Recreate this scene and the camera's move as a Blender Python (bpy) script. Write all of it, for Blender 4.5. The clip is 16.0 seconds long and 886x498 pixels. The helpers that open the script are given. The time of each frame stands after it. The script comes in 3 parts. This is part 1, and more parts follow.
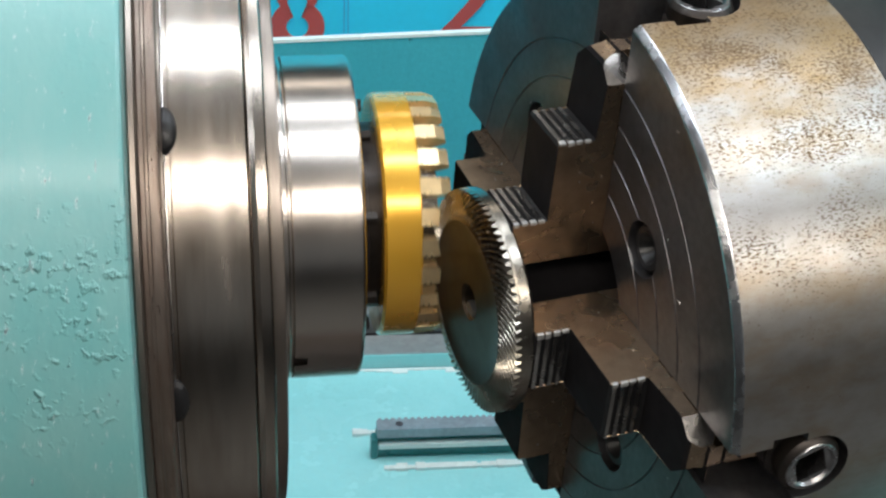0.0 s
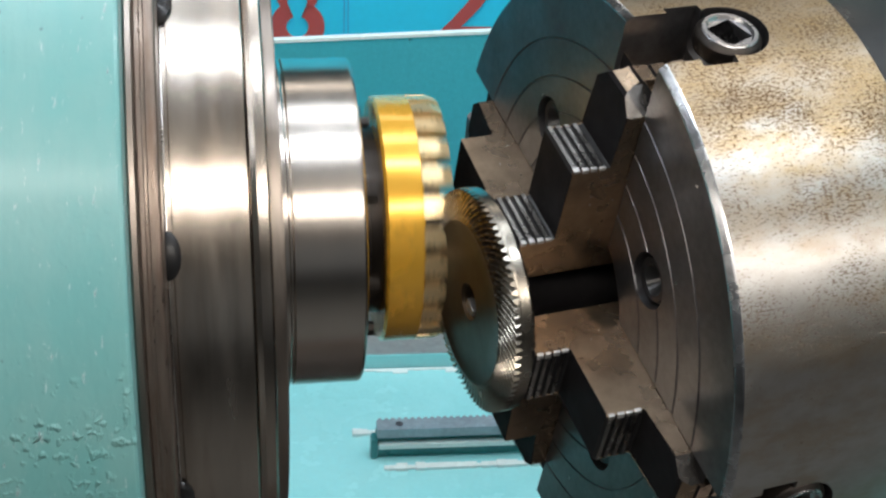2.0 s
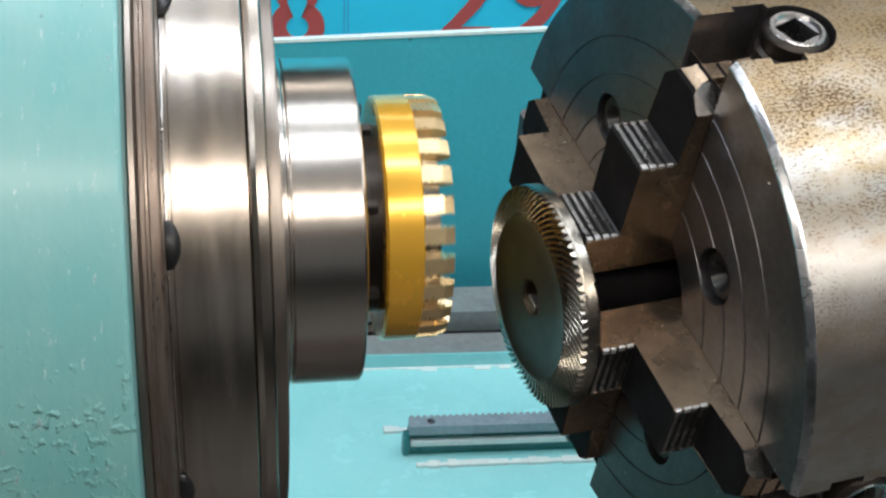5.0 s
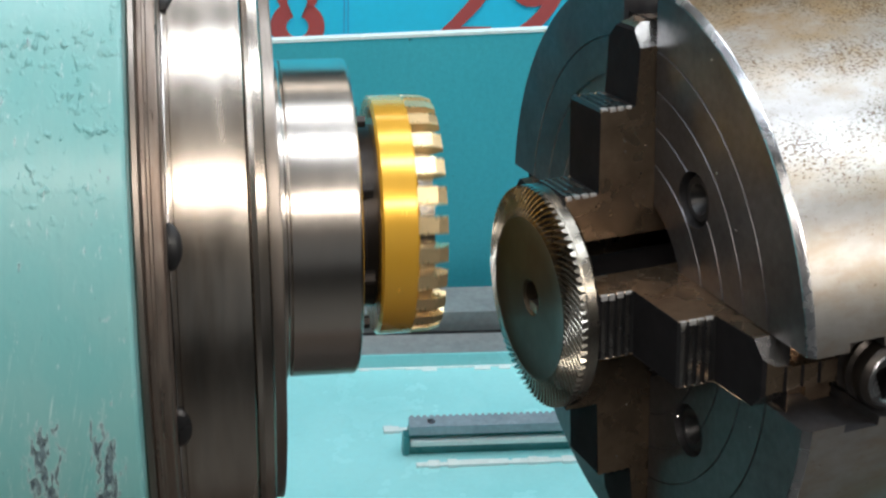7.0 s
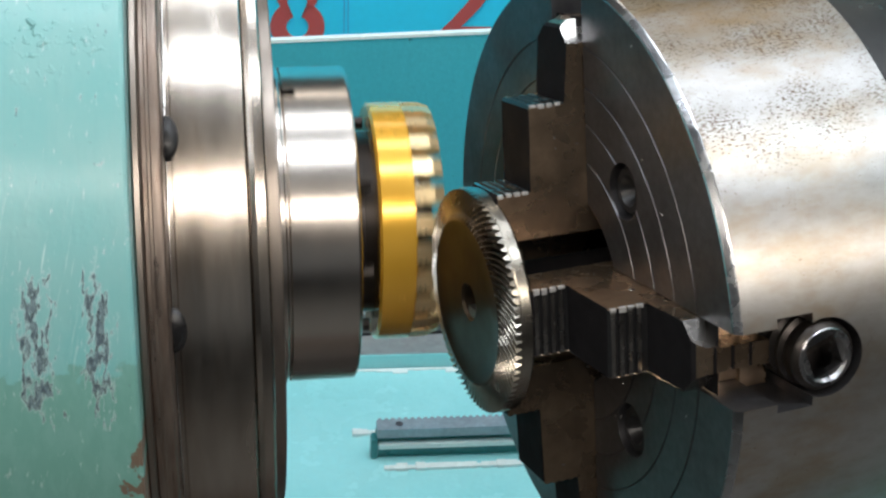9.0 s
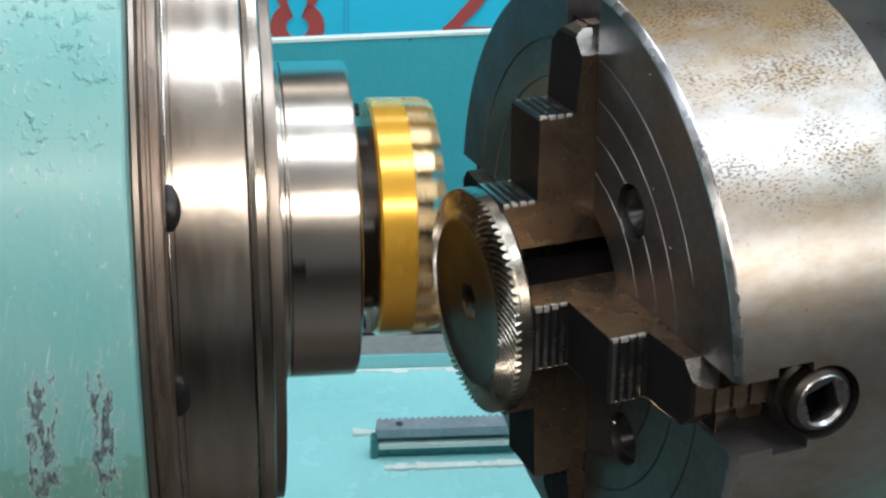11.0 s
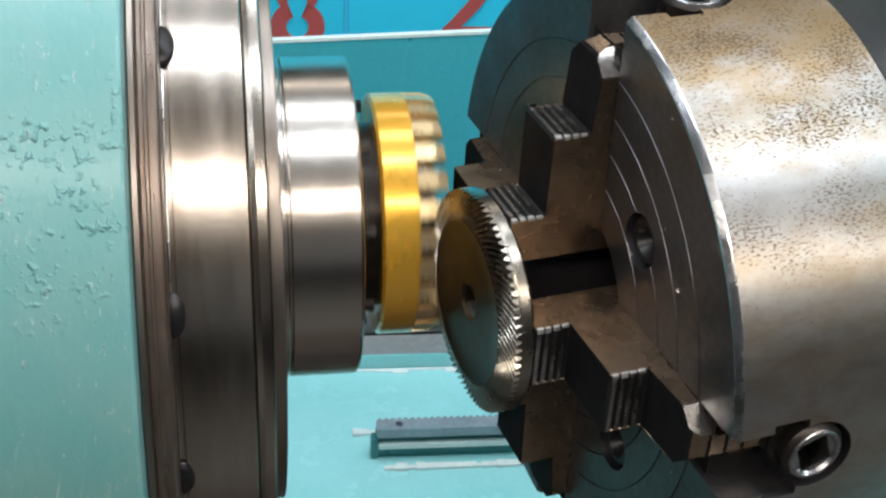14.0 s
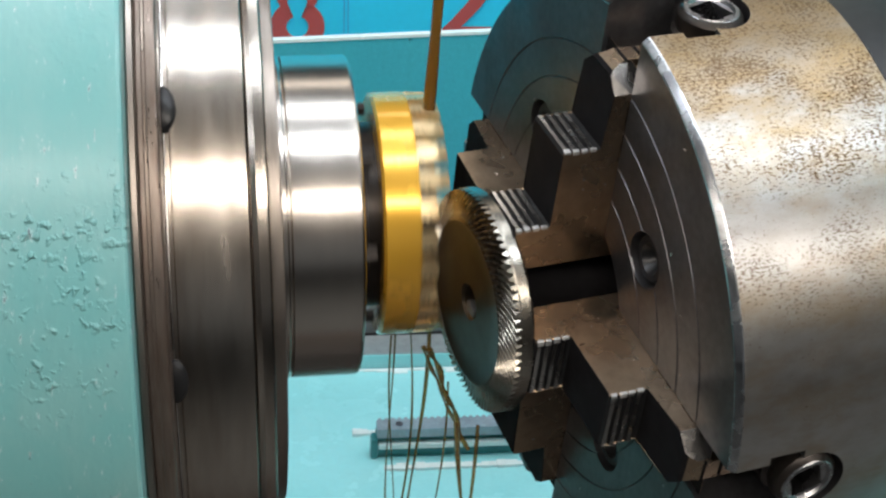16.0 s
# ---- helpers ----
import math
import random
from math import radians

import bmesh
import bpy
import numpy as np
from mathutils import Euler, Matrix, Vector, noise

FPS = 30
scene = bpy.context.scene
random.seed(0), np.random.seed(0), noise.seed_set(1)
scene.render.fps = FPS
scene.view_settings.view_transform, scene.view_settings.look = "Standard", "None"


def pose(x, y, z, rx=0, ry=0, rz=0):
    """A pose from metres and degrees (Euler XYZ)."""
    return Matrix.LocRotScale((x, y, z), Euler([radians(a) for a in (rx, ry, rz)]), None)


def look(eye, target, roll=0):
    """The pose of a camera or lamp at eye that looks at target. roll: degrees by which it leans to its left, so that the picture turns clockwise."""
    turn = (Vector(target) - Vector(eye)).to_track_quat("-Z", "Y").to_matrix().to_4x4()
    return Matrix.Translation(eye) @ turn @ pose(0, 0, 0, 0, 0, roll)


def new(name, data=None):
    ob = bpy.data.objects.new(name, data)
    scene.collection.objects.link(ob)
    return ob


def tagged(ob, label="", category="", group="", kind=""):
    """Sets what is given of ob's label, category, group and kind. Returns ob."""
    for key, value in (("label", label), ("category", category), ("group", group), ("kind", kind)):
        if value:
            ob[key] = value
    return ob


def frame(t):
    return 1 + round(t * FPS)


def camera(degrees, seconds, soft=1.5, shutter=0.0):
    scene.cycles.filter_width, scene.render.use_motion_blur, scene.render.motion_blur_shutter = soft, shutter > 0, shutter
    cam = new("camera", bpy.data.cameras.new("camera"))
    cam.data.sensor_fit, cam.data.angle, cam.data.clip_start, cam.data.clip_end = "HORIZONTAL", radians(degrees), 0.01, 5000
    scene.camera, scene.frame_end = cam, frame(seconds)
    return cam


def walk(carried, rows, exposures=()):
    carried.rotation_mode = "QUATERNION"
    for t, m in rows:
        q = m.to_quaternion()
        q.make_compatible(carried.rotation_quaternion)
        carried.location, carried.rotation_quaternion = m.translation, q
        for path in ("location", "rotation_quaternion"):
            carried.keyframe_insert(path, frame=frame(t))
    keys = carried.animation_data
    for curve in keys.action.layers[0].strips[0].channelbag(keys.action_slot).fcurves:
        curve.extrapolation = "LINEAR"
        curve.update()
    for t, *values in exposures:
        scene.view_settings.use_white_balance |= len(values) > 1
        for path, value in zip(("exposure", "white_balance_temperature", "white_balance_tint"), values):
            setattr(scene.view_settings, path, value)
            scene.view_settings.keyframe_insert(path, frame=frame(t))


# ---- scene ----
HFOV = 34.67
cam = camera(HFOV, 16.0, soft=2.4, shutter=0.3)
EYE = pose(0, 0, 1.25, 58.917, -2.425, 0)
walk(cam, [(0.0, EYE), (16.0, EYE)], [(0.0, 0.0), (16.0, 0.0)])

# ---- light: a workshop with rows of tube lamps overhead ----
world = bpy.data.worlds.new("world")
scene.world = world
world.use_nodes = True
world.node_tree.nodes["Background"].inputs[0].default_value = (0.80, 0.88, 1.0, 1)
world.node_tree.nodes["Background"].inputs[1].default_value = 0.25


def tube_or_fill_lamp(x, y, z, length, width, watts, colour, aim, spread=180.0):
    """A rectangular lamp, long in x, that shines at aim."""
    data = bpy.data.lights.new("tube_or_fill_lamp", "AREA")
    data.shape, data.size, data.size_y = "RECTANGLE", length, width
    data.energy, data.color = watts, colour
    data.spread = radians(spread)
    ob = new("tube_or_fill_lamp", data)
    ob.matrix_world = look((x, y, z), aim)
    return ob


COOL, SOFT = (0.87, 0.93, 1.0), (1.0, 0.92, 0.83)
AIM = (0.0, 0.45, 1.0)
for y, z, length, width, watts, colour in (
        (-0.85, 2.10, 3.8, 0.17, 34, SOFT), (0.20, 2.45, 3.8, 0.18, 31, COOL),
        (0.90, 2.50, 3.8, 0.28, 19, COOL), (1.75, 2.35, 3.8, 0.14, 6, SOFT)):
    tube_or_fill_lamp(0.75, y, z, length, width, watts, colour, (0.75, 0.45, 1.0))
    # the tubes shine up at the ceiling as well
    tube_or_fill_lamp(0.75, y, z + 0.06, length, width, 0.42 * watts, colour, (0.75, y, 3.4))
# wide fill lamp added behind the camera to brighten what faces it
tube_or_fill_lamp(-0.4, -4.6, 1.6, 6.0, 1.8, 3, (0.9, 0.96, 1.0), AIM)


# ---- materials ----
def mat(name, colour, rough=0.5, metal=0.0, grain=0.0, grain_scale=400.0, blotch=0.0, blotch_scale=30.0,
        blotch_colour=None, bump=0.0, bump_scale=300.0, stretch=(1, 1, 1), rough_var=0.12, edge=(0.45, 0.62),
        pits=None, coat=0.0, transmission=0.0):
    """A procedural surface: base colour with fine grain, larger blotches, pits and relief, at real size."""
    m = bpy.data.materials.new(name)
    m.use_nodes = True
    nt = m.node_tree
    n, link = nt.nodes, nt.links.new
    bs = n["Principled BSDF"]
    bs.inputs["Roughness"].default_value, bs.inputs["Metallic"].default_value = rough, metal
    bs.inputs["Coat Weight"].default_value = coat
    bs.inputs["Coat Roughness"].default_value = 0.12
    bs.inputs["Transmission Weight"].default_value = transmission
    tc = n.new("ShaderNodeTexCoord")
    mp = n.new("ShaderNodeMapping")
    mp.inputs["Scale"].default_value = stretch
    link(tc.outputs["Object"], mp.inputs["Vector"])

    def tex(scale, detail=4.0, r=0.6):
        t = n.new("ShaderNodeTexNoise")
        t.inputs["Scale"].default_value, t.inputs["Detail"].default_value = scale, detail
        t.inputs["Roughness"].default_value = r
        link(mp.outputs[0], t.inputs["Vector"])
        return t.outputs["Fac"]

    def ramp(fac, lo, hi, c0=(0, 0, 0, 1), c1=(1, 1, 1, 1)):
        r = n.new("ShaderNodeValToRGB")
        r.color_ramp.elements[0].position, r.color_ramp.elements[1].position = lo, hi
        r.color_ramp.elements[0].color, r.color_ramp.elements[1].color = c0, c1
        link(fac, r.inputs[0])
        return r.outputs[0]

    def mix(fac, a, b, how="MIX"):
        x = n.new("ShaderNodeMix")
        x.data_type, x.blend_type = "RGBA", how
        for sock, v in ((x.inputs[0], fac), (x.inputs[6], a), (x.inputs[7], b)):
            if isinstance(v, (int, float)):
                sock.default_value = v
            elif isinstance(v, tuple):
                sock.default_value = (*v[:3], 1)
            else:
                link(v, sock)
        return x.outputs[2]

    col = colour
    if blotch:
        dark = blotch_colour or tuple(c * 0.45 for c in colour)
        f = ramp(tex(blotch_scale, 6.0, 0.65), edge[0], edge[1], (0, 0, 0, 1), (blotch, blotch, blotch, 1))
        col = mix(f, col, dark)
    if pits:
        pc, ps, pl, ph, gather = pits
        # pits gather in patches
        patch = n.new("ShaderNodeMath")
        patch.operation = "MULTIPLY_ADD"
        patch.inputs[1].default_value = gather
        link(tex(blotch_scale * 2.2, 3.0), patch.inputs[0])
        link(tex(ps, 3.0, 0.7), patch.inputs[2])
        f = ramp(patch.outputs[0], pl + gather / 2, ph + gather / 2)
        col = mix(f, col, pc)
    if grain:
        g = ramp(tex(grain_scale), 0.3, 0.7, (1 - grain, 1 - grain, 1 - grain, 1), (1 + 0 * grain, 1, 1, 1))
        col = mix(1.0, col, g, "MULTIPLY")
    if isinstance(col, tuple):
        bs.inputs["Base Color"].default_value = (*col, 1)
    else:
        link(col, bs.inputs["Base Color"])
    if rough_var:
        r = ramp(tex(blotch_scale * 1.7), 0.3, 0.75, (max(0.02, rough - rough_var),) * 3 + (1,), (min(1, rough + rough_var),) * 3 + (1,))
        link(r, bs.inputs["Roughness"])
    if bump:
        b = n.new("ShaderNodeBump")
        b.inputs["Strength"].default_value, b.inputs["Distance"].default_value = 1.0, bump
        link(tex(bump_scale, 5.0), b.inputs["Height"])
        link(b.outputs[0], bs.inputs["Normal"])
    return m


def turned_material(name, radius):
    """A new material laid out by a turned body's length (along, mm) and turn (degrees from upright), with the node makers for it."""
    m = bpy.data.materials.new(name)
    m.use_nodes = True
    nt = m.node_tree
    n, link = nt.nodes, nt.links.new
    bs = n["Principled BSDF"]

    def put(sock, v):
        if isinstance(v, (int, float)):
            sock.default_value = v
        elif isinstance(v, tuple):
            sock.default_value = (*v, 1) if len(v) == 3 else v
        else:
            link(v, sock)

    def op(how, a, b=0.0, c=0.0):
        x = n.new("ShaderNodeMath")
        x.operation = how
        for k, v in enumerate((a, b, c)):
            put(x.inputs[k], v)
        return x.outputs[0]

    tc = n.new("ShaderNodeTexCoord")
    sep = n.new("ShaderNodeSeparateXYZ")
    link(tc.outputs["Object"], sep.inputs[0])
    along = op("MULTIPLY", sep.outputs[0], 1000.0)
    turn = op("MULTIPLY", op("ARCTAN2", op("MULTIPLY", sep.outputs[1], -1.0), sep.outputs[2]), 57.2958)

    def noise(sx, sa, slant=0.0, detail=5.0, rough=0.6, shift=0.0):
        """Noise with sx features a millimetre along, sa features a millimetre round."""
        c = n.new("ShaderNodeCombineXYZ")
        link(op("MULTIPLY", op("ADD", along, op("MULTIPLY", turn, slant)), sx), c.inputs[0])
        link(op("MULTIPLY", turn, 0.01745 * radius * sa), c.inputs[1])
        c.inputs[2].default_value = shift
        t = n.new("ShaderNodeTexNoise")
        t.inputs["Scale"].default_value, t.inputs["Detail"].default_value, t.inputs["Roughness"].default_value = 1.0, detail, rough
        link(c.outputs[0], t.inputs["Vector"])
        return t.outputs["Fac"]

    def rise(v, lo, hi):
        r = n.new("ShaderNodeMapRange")
        r.interpolation_type = "SMOOTHSTEP"
        put(r.inputs[0], v)
        r.inputs[1].default_value, r.inputs[2].default_value = lo, hi
        return r.outputs[0]

    def window(v, lo, hi, soft):
        return op("MULTIPLY", rise(v, lo - soft, lo + soft), op("SUBTRACT", 1.0, rise(v, hi - soft, hi + soft)))

    def mix(f, a, b):
        x = n.new("ShaderNodeMix")
        x.data_type = "RGBA"
        for sock, v in ((x.inputs[0], f), (x.inputs[6], a), (x.inputs[7], b)):
            put(sock, v)
        return x.outputs[2]

    def relief(height, depth):
        b = n.new("ShaderNodeBump")
        b.inputs["Strength"].default_value, b.inputs["Distance"].default_value = 1.0, depth
        link(height, b.inputs["Height"])
        link(b.outputs[0], bs.inputs["Normal"])

    return m, bs, along, turn, put, op, noise, rise, window, mix, relief


def chuck_steel():
    """Worn chuck steel: neutral grey, brown stains gathered on one side, short dark pits and cracks along the axis."""
    m, bs, along, turn, put, op, noise, rise, window, mix, relief = turned_material("stained_chuck_steel", 99.0)
    bs.inputs["Metallic"].default_value = 0.95
    ragged = op("MULTIPLY_ADD", noise(0.035, 0.06, 0, 5), 44.0, turn)
    side = window(ragged, -38.0, 44.0, 7.0)
    cloud = rise(noise(0.028, 0.05, 0, 7, 0.65, 3.0), 0.42, 0.66)
    col = mix(rise(noise(0.12, 0.2, 0, 5, 0.6, 5.0), 0.35, 0.7), (0.44, 0.435, 0.425), (0.385, 0.37, 0.35))
    col = mix(op("MULTIPLY", cloud, 0.6), col, (0.35, 0.265, 0.165))
    col = mix(op("MULTIPLY", side, op("MULTIPLY_ADD", noise(0.05, 0.1, 0, 6, 0.65, 9.0), 1.0, 0.10)), col, (0.37, 0.235, 0.085))
    # pits, thick in patches and where the stain lies, few far round the body
    reach = window(turn, -70.0, 56.0, 9.0)
    patch = op("ADD", op("MULTIPLY_ADD", side, 0.05, op("MULTIPLY", reach, 0.12)), op("MULTIPLY", noise(0.05, 0.07, 0, 3, 0.5, 13.0), 0.36))
    pit = op("ADD", patch, noise(0.75, 1.7, 0, 4, 0.65, 17.0))
    dark = rise(pit, 0.858, 0.925)
    col = mix(op("MULTIPLY", dark, 0.76), col, (0.13, 0.075, 0.035))
    crack = op("MULTIPLY", rise(noise(0.26, 1.2, 0.08, 6, 0.7, 23.0), 0.595, 0.65), rise(patch, 0.23, 0.33))
    col = mix(op("MULTIPLY", crack, 0.7), col, (0.14, 0.085, 0.04))
    put(bs.inputs["Base Color"], col)
    put(bs.inputs["Roughness"], op("ADD", op("MULTIPLY_ADD", noise(0.09, 0.12, 0, 5), 0.16, 0.25), op("MULTIPLY", dark, 0.2)))
    relief(op("MULTIPLY", op("ADD", dark, crack), -1.0), 0.00004)
    return m


def drum_paint():
    """Brushed teal paint: lumpy filler, chips, scratches, an older greener coat."""
    m, bs, along, turn, put, op, noise, rise, window, mix, relief = turned_material("worn_teal_paint", 155.0)
    bs.inputs["Coat Weight"].default_value, bs.inputs["Coat Roughness"].default_value = 0.15, 0.15
    ragged = op("MULTIPLY_ADD", noise(0.12, 0.12), 9.0, turn)
    col = mix(rise(noise(0.05, 0.03), 0.35, 0.65), (0.140, 0.365, 0.362), (0.175, 0.38, 0.372))
    col = mix(op("MULTIPLY", rise(noise(0.5, 0.06, 0, 6), 0.45, 0.75), 0.35), col, (0.14, 0.335, 0.335))
    # the older, greener coat under a ragged line
    old = rise(ragged, 114.4, 115.2)
    col = mix(op("MULTIPLY", old, 0.85), col, mix(rise(noise(0.25, 0.1), 0.4, 0.65), (0.115, 0.27, 0.225), (0.14, 0.30, 0.26)))
    # pale scratches above it
    scratch = op("MULTIPLY", rise(noise(0.75, 0.05, 0.55, 7, 0.65, 3.0), 0.58, 0.72), window(turn, 93.0, 109.5, 3.0))
    col = mix(op("MULTIPLY", scratch, 0.75), col, (0.44, 0.58, 0.56))
    # dark chips in two clusters, with bright bare edges
    place = op("MAXIMUM", window(along, -90.5, -82.0, 3.0), window(along, -74.5, -67.0, 2.5))
    zone = op("MULTIPLY", place, window(turn, 100.5, 114.0, 3.5))
    chip = op("MULTIPLY_ADD", zone, 0.160, noise(0.48, 0.13, 0.2, 9, 0.72, 7.0))
    col = mix(op("MULTIPLY", rise(chip, 0.60, 0.64), 0.6), col, (0.46, 0.56, 0.58))
    bare = rise(chip, 0.645, 0.69)
    col = mix(bare, col, mix(rise(noise(0.9, 0.4), 0.4, 0.6), (0.055, 0.085, 0.105), (0.15, 0.22, 0.24)))
    # rust along the drum's edge and a few old nicks
    edge = op("MULTIPLY", rise(along, -73.0, -63.0), rise(turn, 112.0, 122.0))
    col = mix(rise(op("MULTIPLY_ADD", edge, 0.34, noise(0.20, 0.16, 0, 4, 0.6, 11.0)), 0.79, 0.82), col, (0.13, 0.095, 0.07))
    col = mix(op("MULTIPLY", rise(noise(0.42, 0.22, 0, 3, 0.5, 15.0), 0.71, 0.74), 0.8), col, (0.10, 0.20, 0.20))
    put(bs.inputs["Base Color"], col)
    put(bs.inputs["Roughness"], op("MULTIPLY_ADD", noise(0.2, 0.1), 0.25, 0.27))
    # lumps of filler under the paint
    lumps = op("MULTIPLY", rise(noise(0.42, 0.34, 0, 2.5, 0.5, 21.0), 0.50, 0.72), op("MULTIPLY_ADD", window(ragged, 63.5, 84.0, 4.0), 0.9, 0.05))
    lumps = op("MULTIPLY", lumps, rise(noise(0.09, 0.09, 0, 2, 0.5, 25.0), 0.43, 0.60))
    height = op("ADD", op("MULTIPLY_ADD", noise(0.10, 0.06, 0, 3), 0.5, lumps), op("MULTIPLY", bare, -0.5))
    relief(height, 0.0007)
    return m


TEAL_DRUM = drum_paint()
TEAL_WALL = mat("teal_paint_backboard", (0.06, 0.44, 0.52), 0.5, 0, 0.1, 300, 0.35, 9, (0.045, 0.37, 0.45), 0.0004, 200, pits=((0.03, 0.16, 0.18), 75, 0.68, 0.71, 0.22))
TEAL_BED = mat("teal_paint_bed", (0.40, 0.81, 0.81), 0.25, 0, 0.04, 300, 0.4, 14, (0.31, 0.73, 0.73), 0.0004, 150)
# dark teal for the rack's seat and the shadow beside its end
TEAL_SEAT = mat("dark_teal_seat_and_shadow", (0.045, 0.23, 0.235), 0.35, 0, 0.15, 300, 0.4, 30, coat=0.3)
RUST = mat("oxidised_steel_band", (0.23, 0.185, 0.155), 0.36, 0.8, 0.3, 60, 0.5, 40, (0.16, 0.10, 0.07), 0.0001, 300, (8, 1, 1))
SHOULDER = mat("dull_turned_steel", (0.36, 0.315, 0.28), 0.36, 0.95, 0.3, 60, 0.4, 30, (0.27, 0.22, 0.18), 0.00002, 300, (8, 1, 1), 0.06)
STEEL = mat("turned_steel", (0.55, 0.49, 0.43), 0.24, 1.0, 0.22, 30, 0.6, 9, (0.42, 0.345, 0.28), 0.00001, 300, (8, 1, 1), 0.06)
BRIGHT = mat("ground_bright_steel", (0.63, 0.575, 0.52), 0.235, 1.0, 0.06, 60, 0.2, 10, (0.56, 0.52, 0.47), 0, 600, (6, 1, 1), 0.03)
CHUCK_OD = chuck_steel()
# the rim's bevel, brighter and bluer than the chuck body
BEVEL = mat("bright_bevel_steel", (0.66, 0.67, 0.69), 0.26, 1.0, 0.25, 500, 0.3, 60)
CHUCK_FACE = mat("oiled_dark_steel", (0.185, 0.184, 0.195), 0.40, 0.92, 0.25, 350, 0.5, 25, (0.11, 0.108, 0.112), 0.00004, 500)
JAW = mat("hardened_jaw_steel", (0.46, 0.345, 0.24), 0.31, 0.95, 0.2, 260, 0.5, 30, (0.23, 0.17, 0.125), 0.00003, 500)
JAW_EDGE = mat("worn_jaw_teeth", (0.72, 0.69, 0.65), 0.28, 1.0, 0.3, 300)
BURR = mat("bright_burred_steel", (0.80, 0.79, 0.78), 0.42, 0.7, 0.3, 900, 0.3, 300, None, 0.00012, 900)
SCREW = mat("bright_screw_steel", (0.43, 0.43, 0.44), 0.28, 1.0, 0.2, 300, 0.3, 60)
BLACK = mat("black_oxide", (0.02, 0.02, 0.021), 0.35, 0.3, 0.2, 300)
GEAR = mat("freshly_cut_gear_steel", (0.41, 0.375, 0.32), 0.26, 1.0, 0.1, 300, 0.25, 40, None, 0, 600, (1, 1, 1), 0.04)
GEAR_FACE = mat("oily_gear_face", (0.085, 0.066, 0.046), 0.36, 0.9, 0.15, 300, 0.5, 60, (0.07, 0.052, 0.036), 0.00001, 400, rough_var=0.06)
GOLD = mat("amber_oiled_tool_coating", (0.90, 0.50, 0.055), 0.26, 0.5, 0.05, 100, 0.3, 25, (0.80, 0.38, 0.03), 0, 500, (1, 1, 1), 0.05, coat=0.6)
BLADE = mat("cutter_blade_steel", (0.88, 0.68, 0.38), 0.33, 0.75, 0.2, 300)
# shade put into the colour: jaw fronts, corner cuts, chuck bore and arbor
SHADE_BLACK = mat("painted_shade_black", (0.015, 0.014, 0.015), 0.6, 0.0, 0.2, 300, 0.4, 60)
SHADE_BLACK.node_tree.nodes["Principled BSDF"].inputs["Specular IOR Level"].default_value = 0.03
DARK = mat("dark_oily_iron", (0.045, 0.038, 0.034), 0.4, 0.7, 0.3, 300, 0.4, 40)
WAY = mat("scraped_grey_way", (0.40, 0.40, 0.39), 0.45, 0.4, 0.2, 200, 0.4, 30, (0.28, 0.28, 0.28))
RACK = mat("grey_rack_steel", (0.44, 0.45, 0.49), 0.45, 0.4, 0.2, 300, 0.3, 40)
WHITE = mat("white_enamel_plate", (0.82, 0.83, 0.82), 0.35, 0, 0.04, 300)
SIGN_BLUE = mat("printed_blue_sheet", (0.04, 0.70, 0.97), 0.5, 0, 0.05, 200)
SIGN_RED = mat("printed_red_numeral", (0.55, 0.10, 0.09), 0.5, 0, 0.05, 200)
SIGN_LINE = mat("printed_thin_rule", (0.10, 0.30, 0.60), 0.5)
# pale paint, also the white of painted glints
PALE = mat("pale_paint_and_glint", (0.84, 0.90, 0.87), 0.25, 0, 0.08, 200)
OIL = mat("amber_cutting_oil", (0.25, 0.115, 0.018), 0.12, 0, 0, coat=1.0, transmission=0.35, rough_var=0)
OIL_THREAD = mat("thin_clear_oil", (0.46, 0.27, 0.07), 0.1, 0, 0, coat=0.5, transmission=0.7, rough_var=0)
PLASTER = mat("grey_workshop_plaster", (0.30, 0.31, 0.32), 0.8, 0, 0.1, 20, 0.3, 2)
CONCRETE = mat("grey_concrete", (0.14, 0.14, 0.135), 0.8, 0, 0.2, 60, 0.4, 3)


# ---- mesh helpers ----
def part(name, bm, material, parent=None, label="", smooth=True, at=None):
    """Links a bmesh as one mesh object, under parent if one is given."""
    me = bpy.data.meshes.new(name)
    bmesh.ops.recalc_face_normals(bm, faces=bm.faces)
    bm.to_mesh(me)
    bm.free()
    for m in (material if isinstance(material, (list, tuple)) else [material]):
        me.materials.append(m)
    if smooth:
        me.polygons.foreach_set("use_smooth", [True] * len(me.polygons))
        me.set_sharp_from_angle(angle=radians(14))
    ob = new(name, me)
    if parent:
        ob.parent = parent
    if at is not None:
        ob.matrix_basis = at
    if label:
        tagged(ob, label)
    return ob


def lathe(profile, seg=128, closed=True):
    """Turns (x, radius) points round the x axis. closed: the profile is a loop."""
    bm = bmesh.new()
    rings = []
    for x, r in profile:
        rings.append([bm.verts.new((x, r * math.cos(2 * math.pi * i / seg), r * math.sin(2 * math.pi * i / seg))) for i in range(seg)])
    n = len(rings)
    for k in range(n if closed else n - 1):
        p, q = rings[k], rings[(k + 1) % n]
        for i in range(seg):
            j = (i + 1) % seg
            bm.faces.new((p[i], p[j], q[j], q[i]))
    return bm


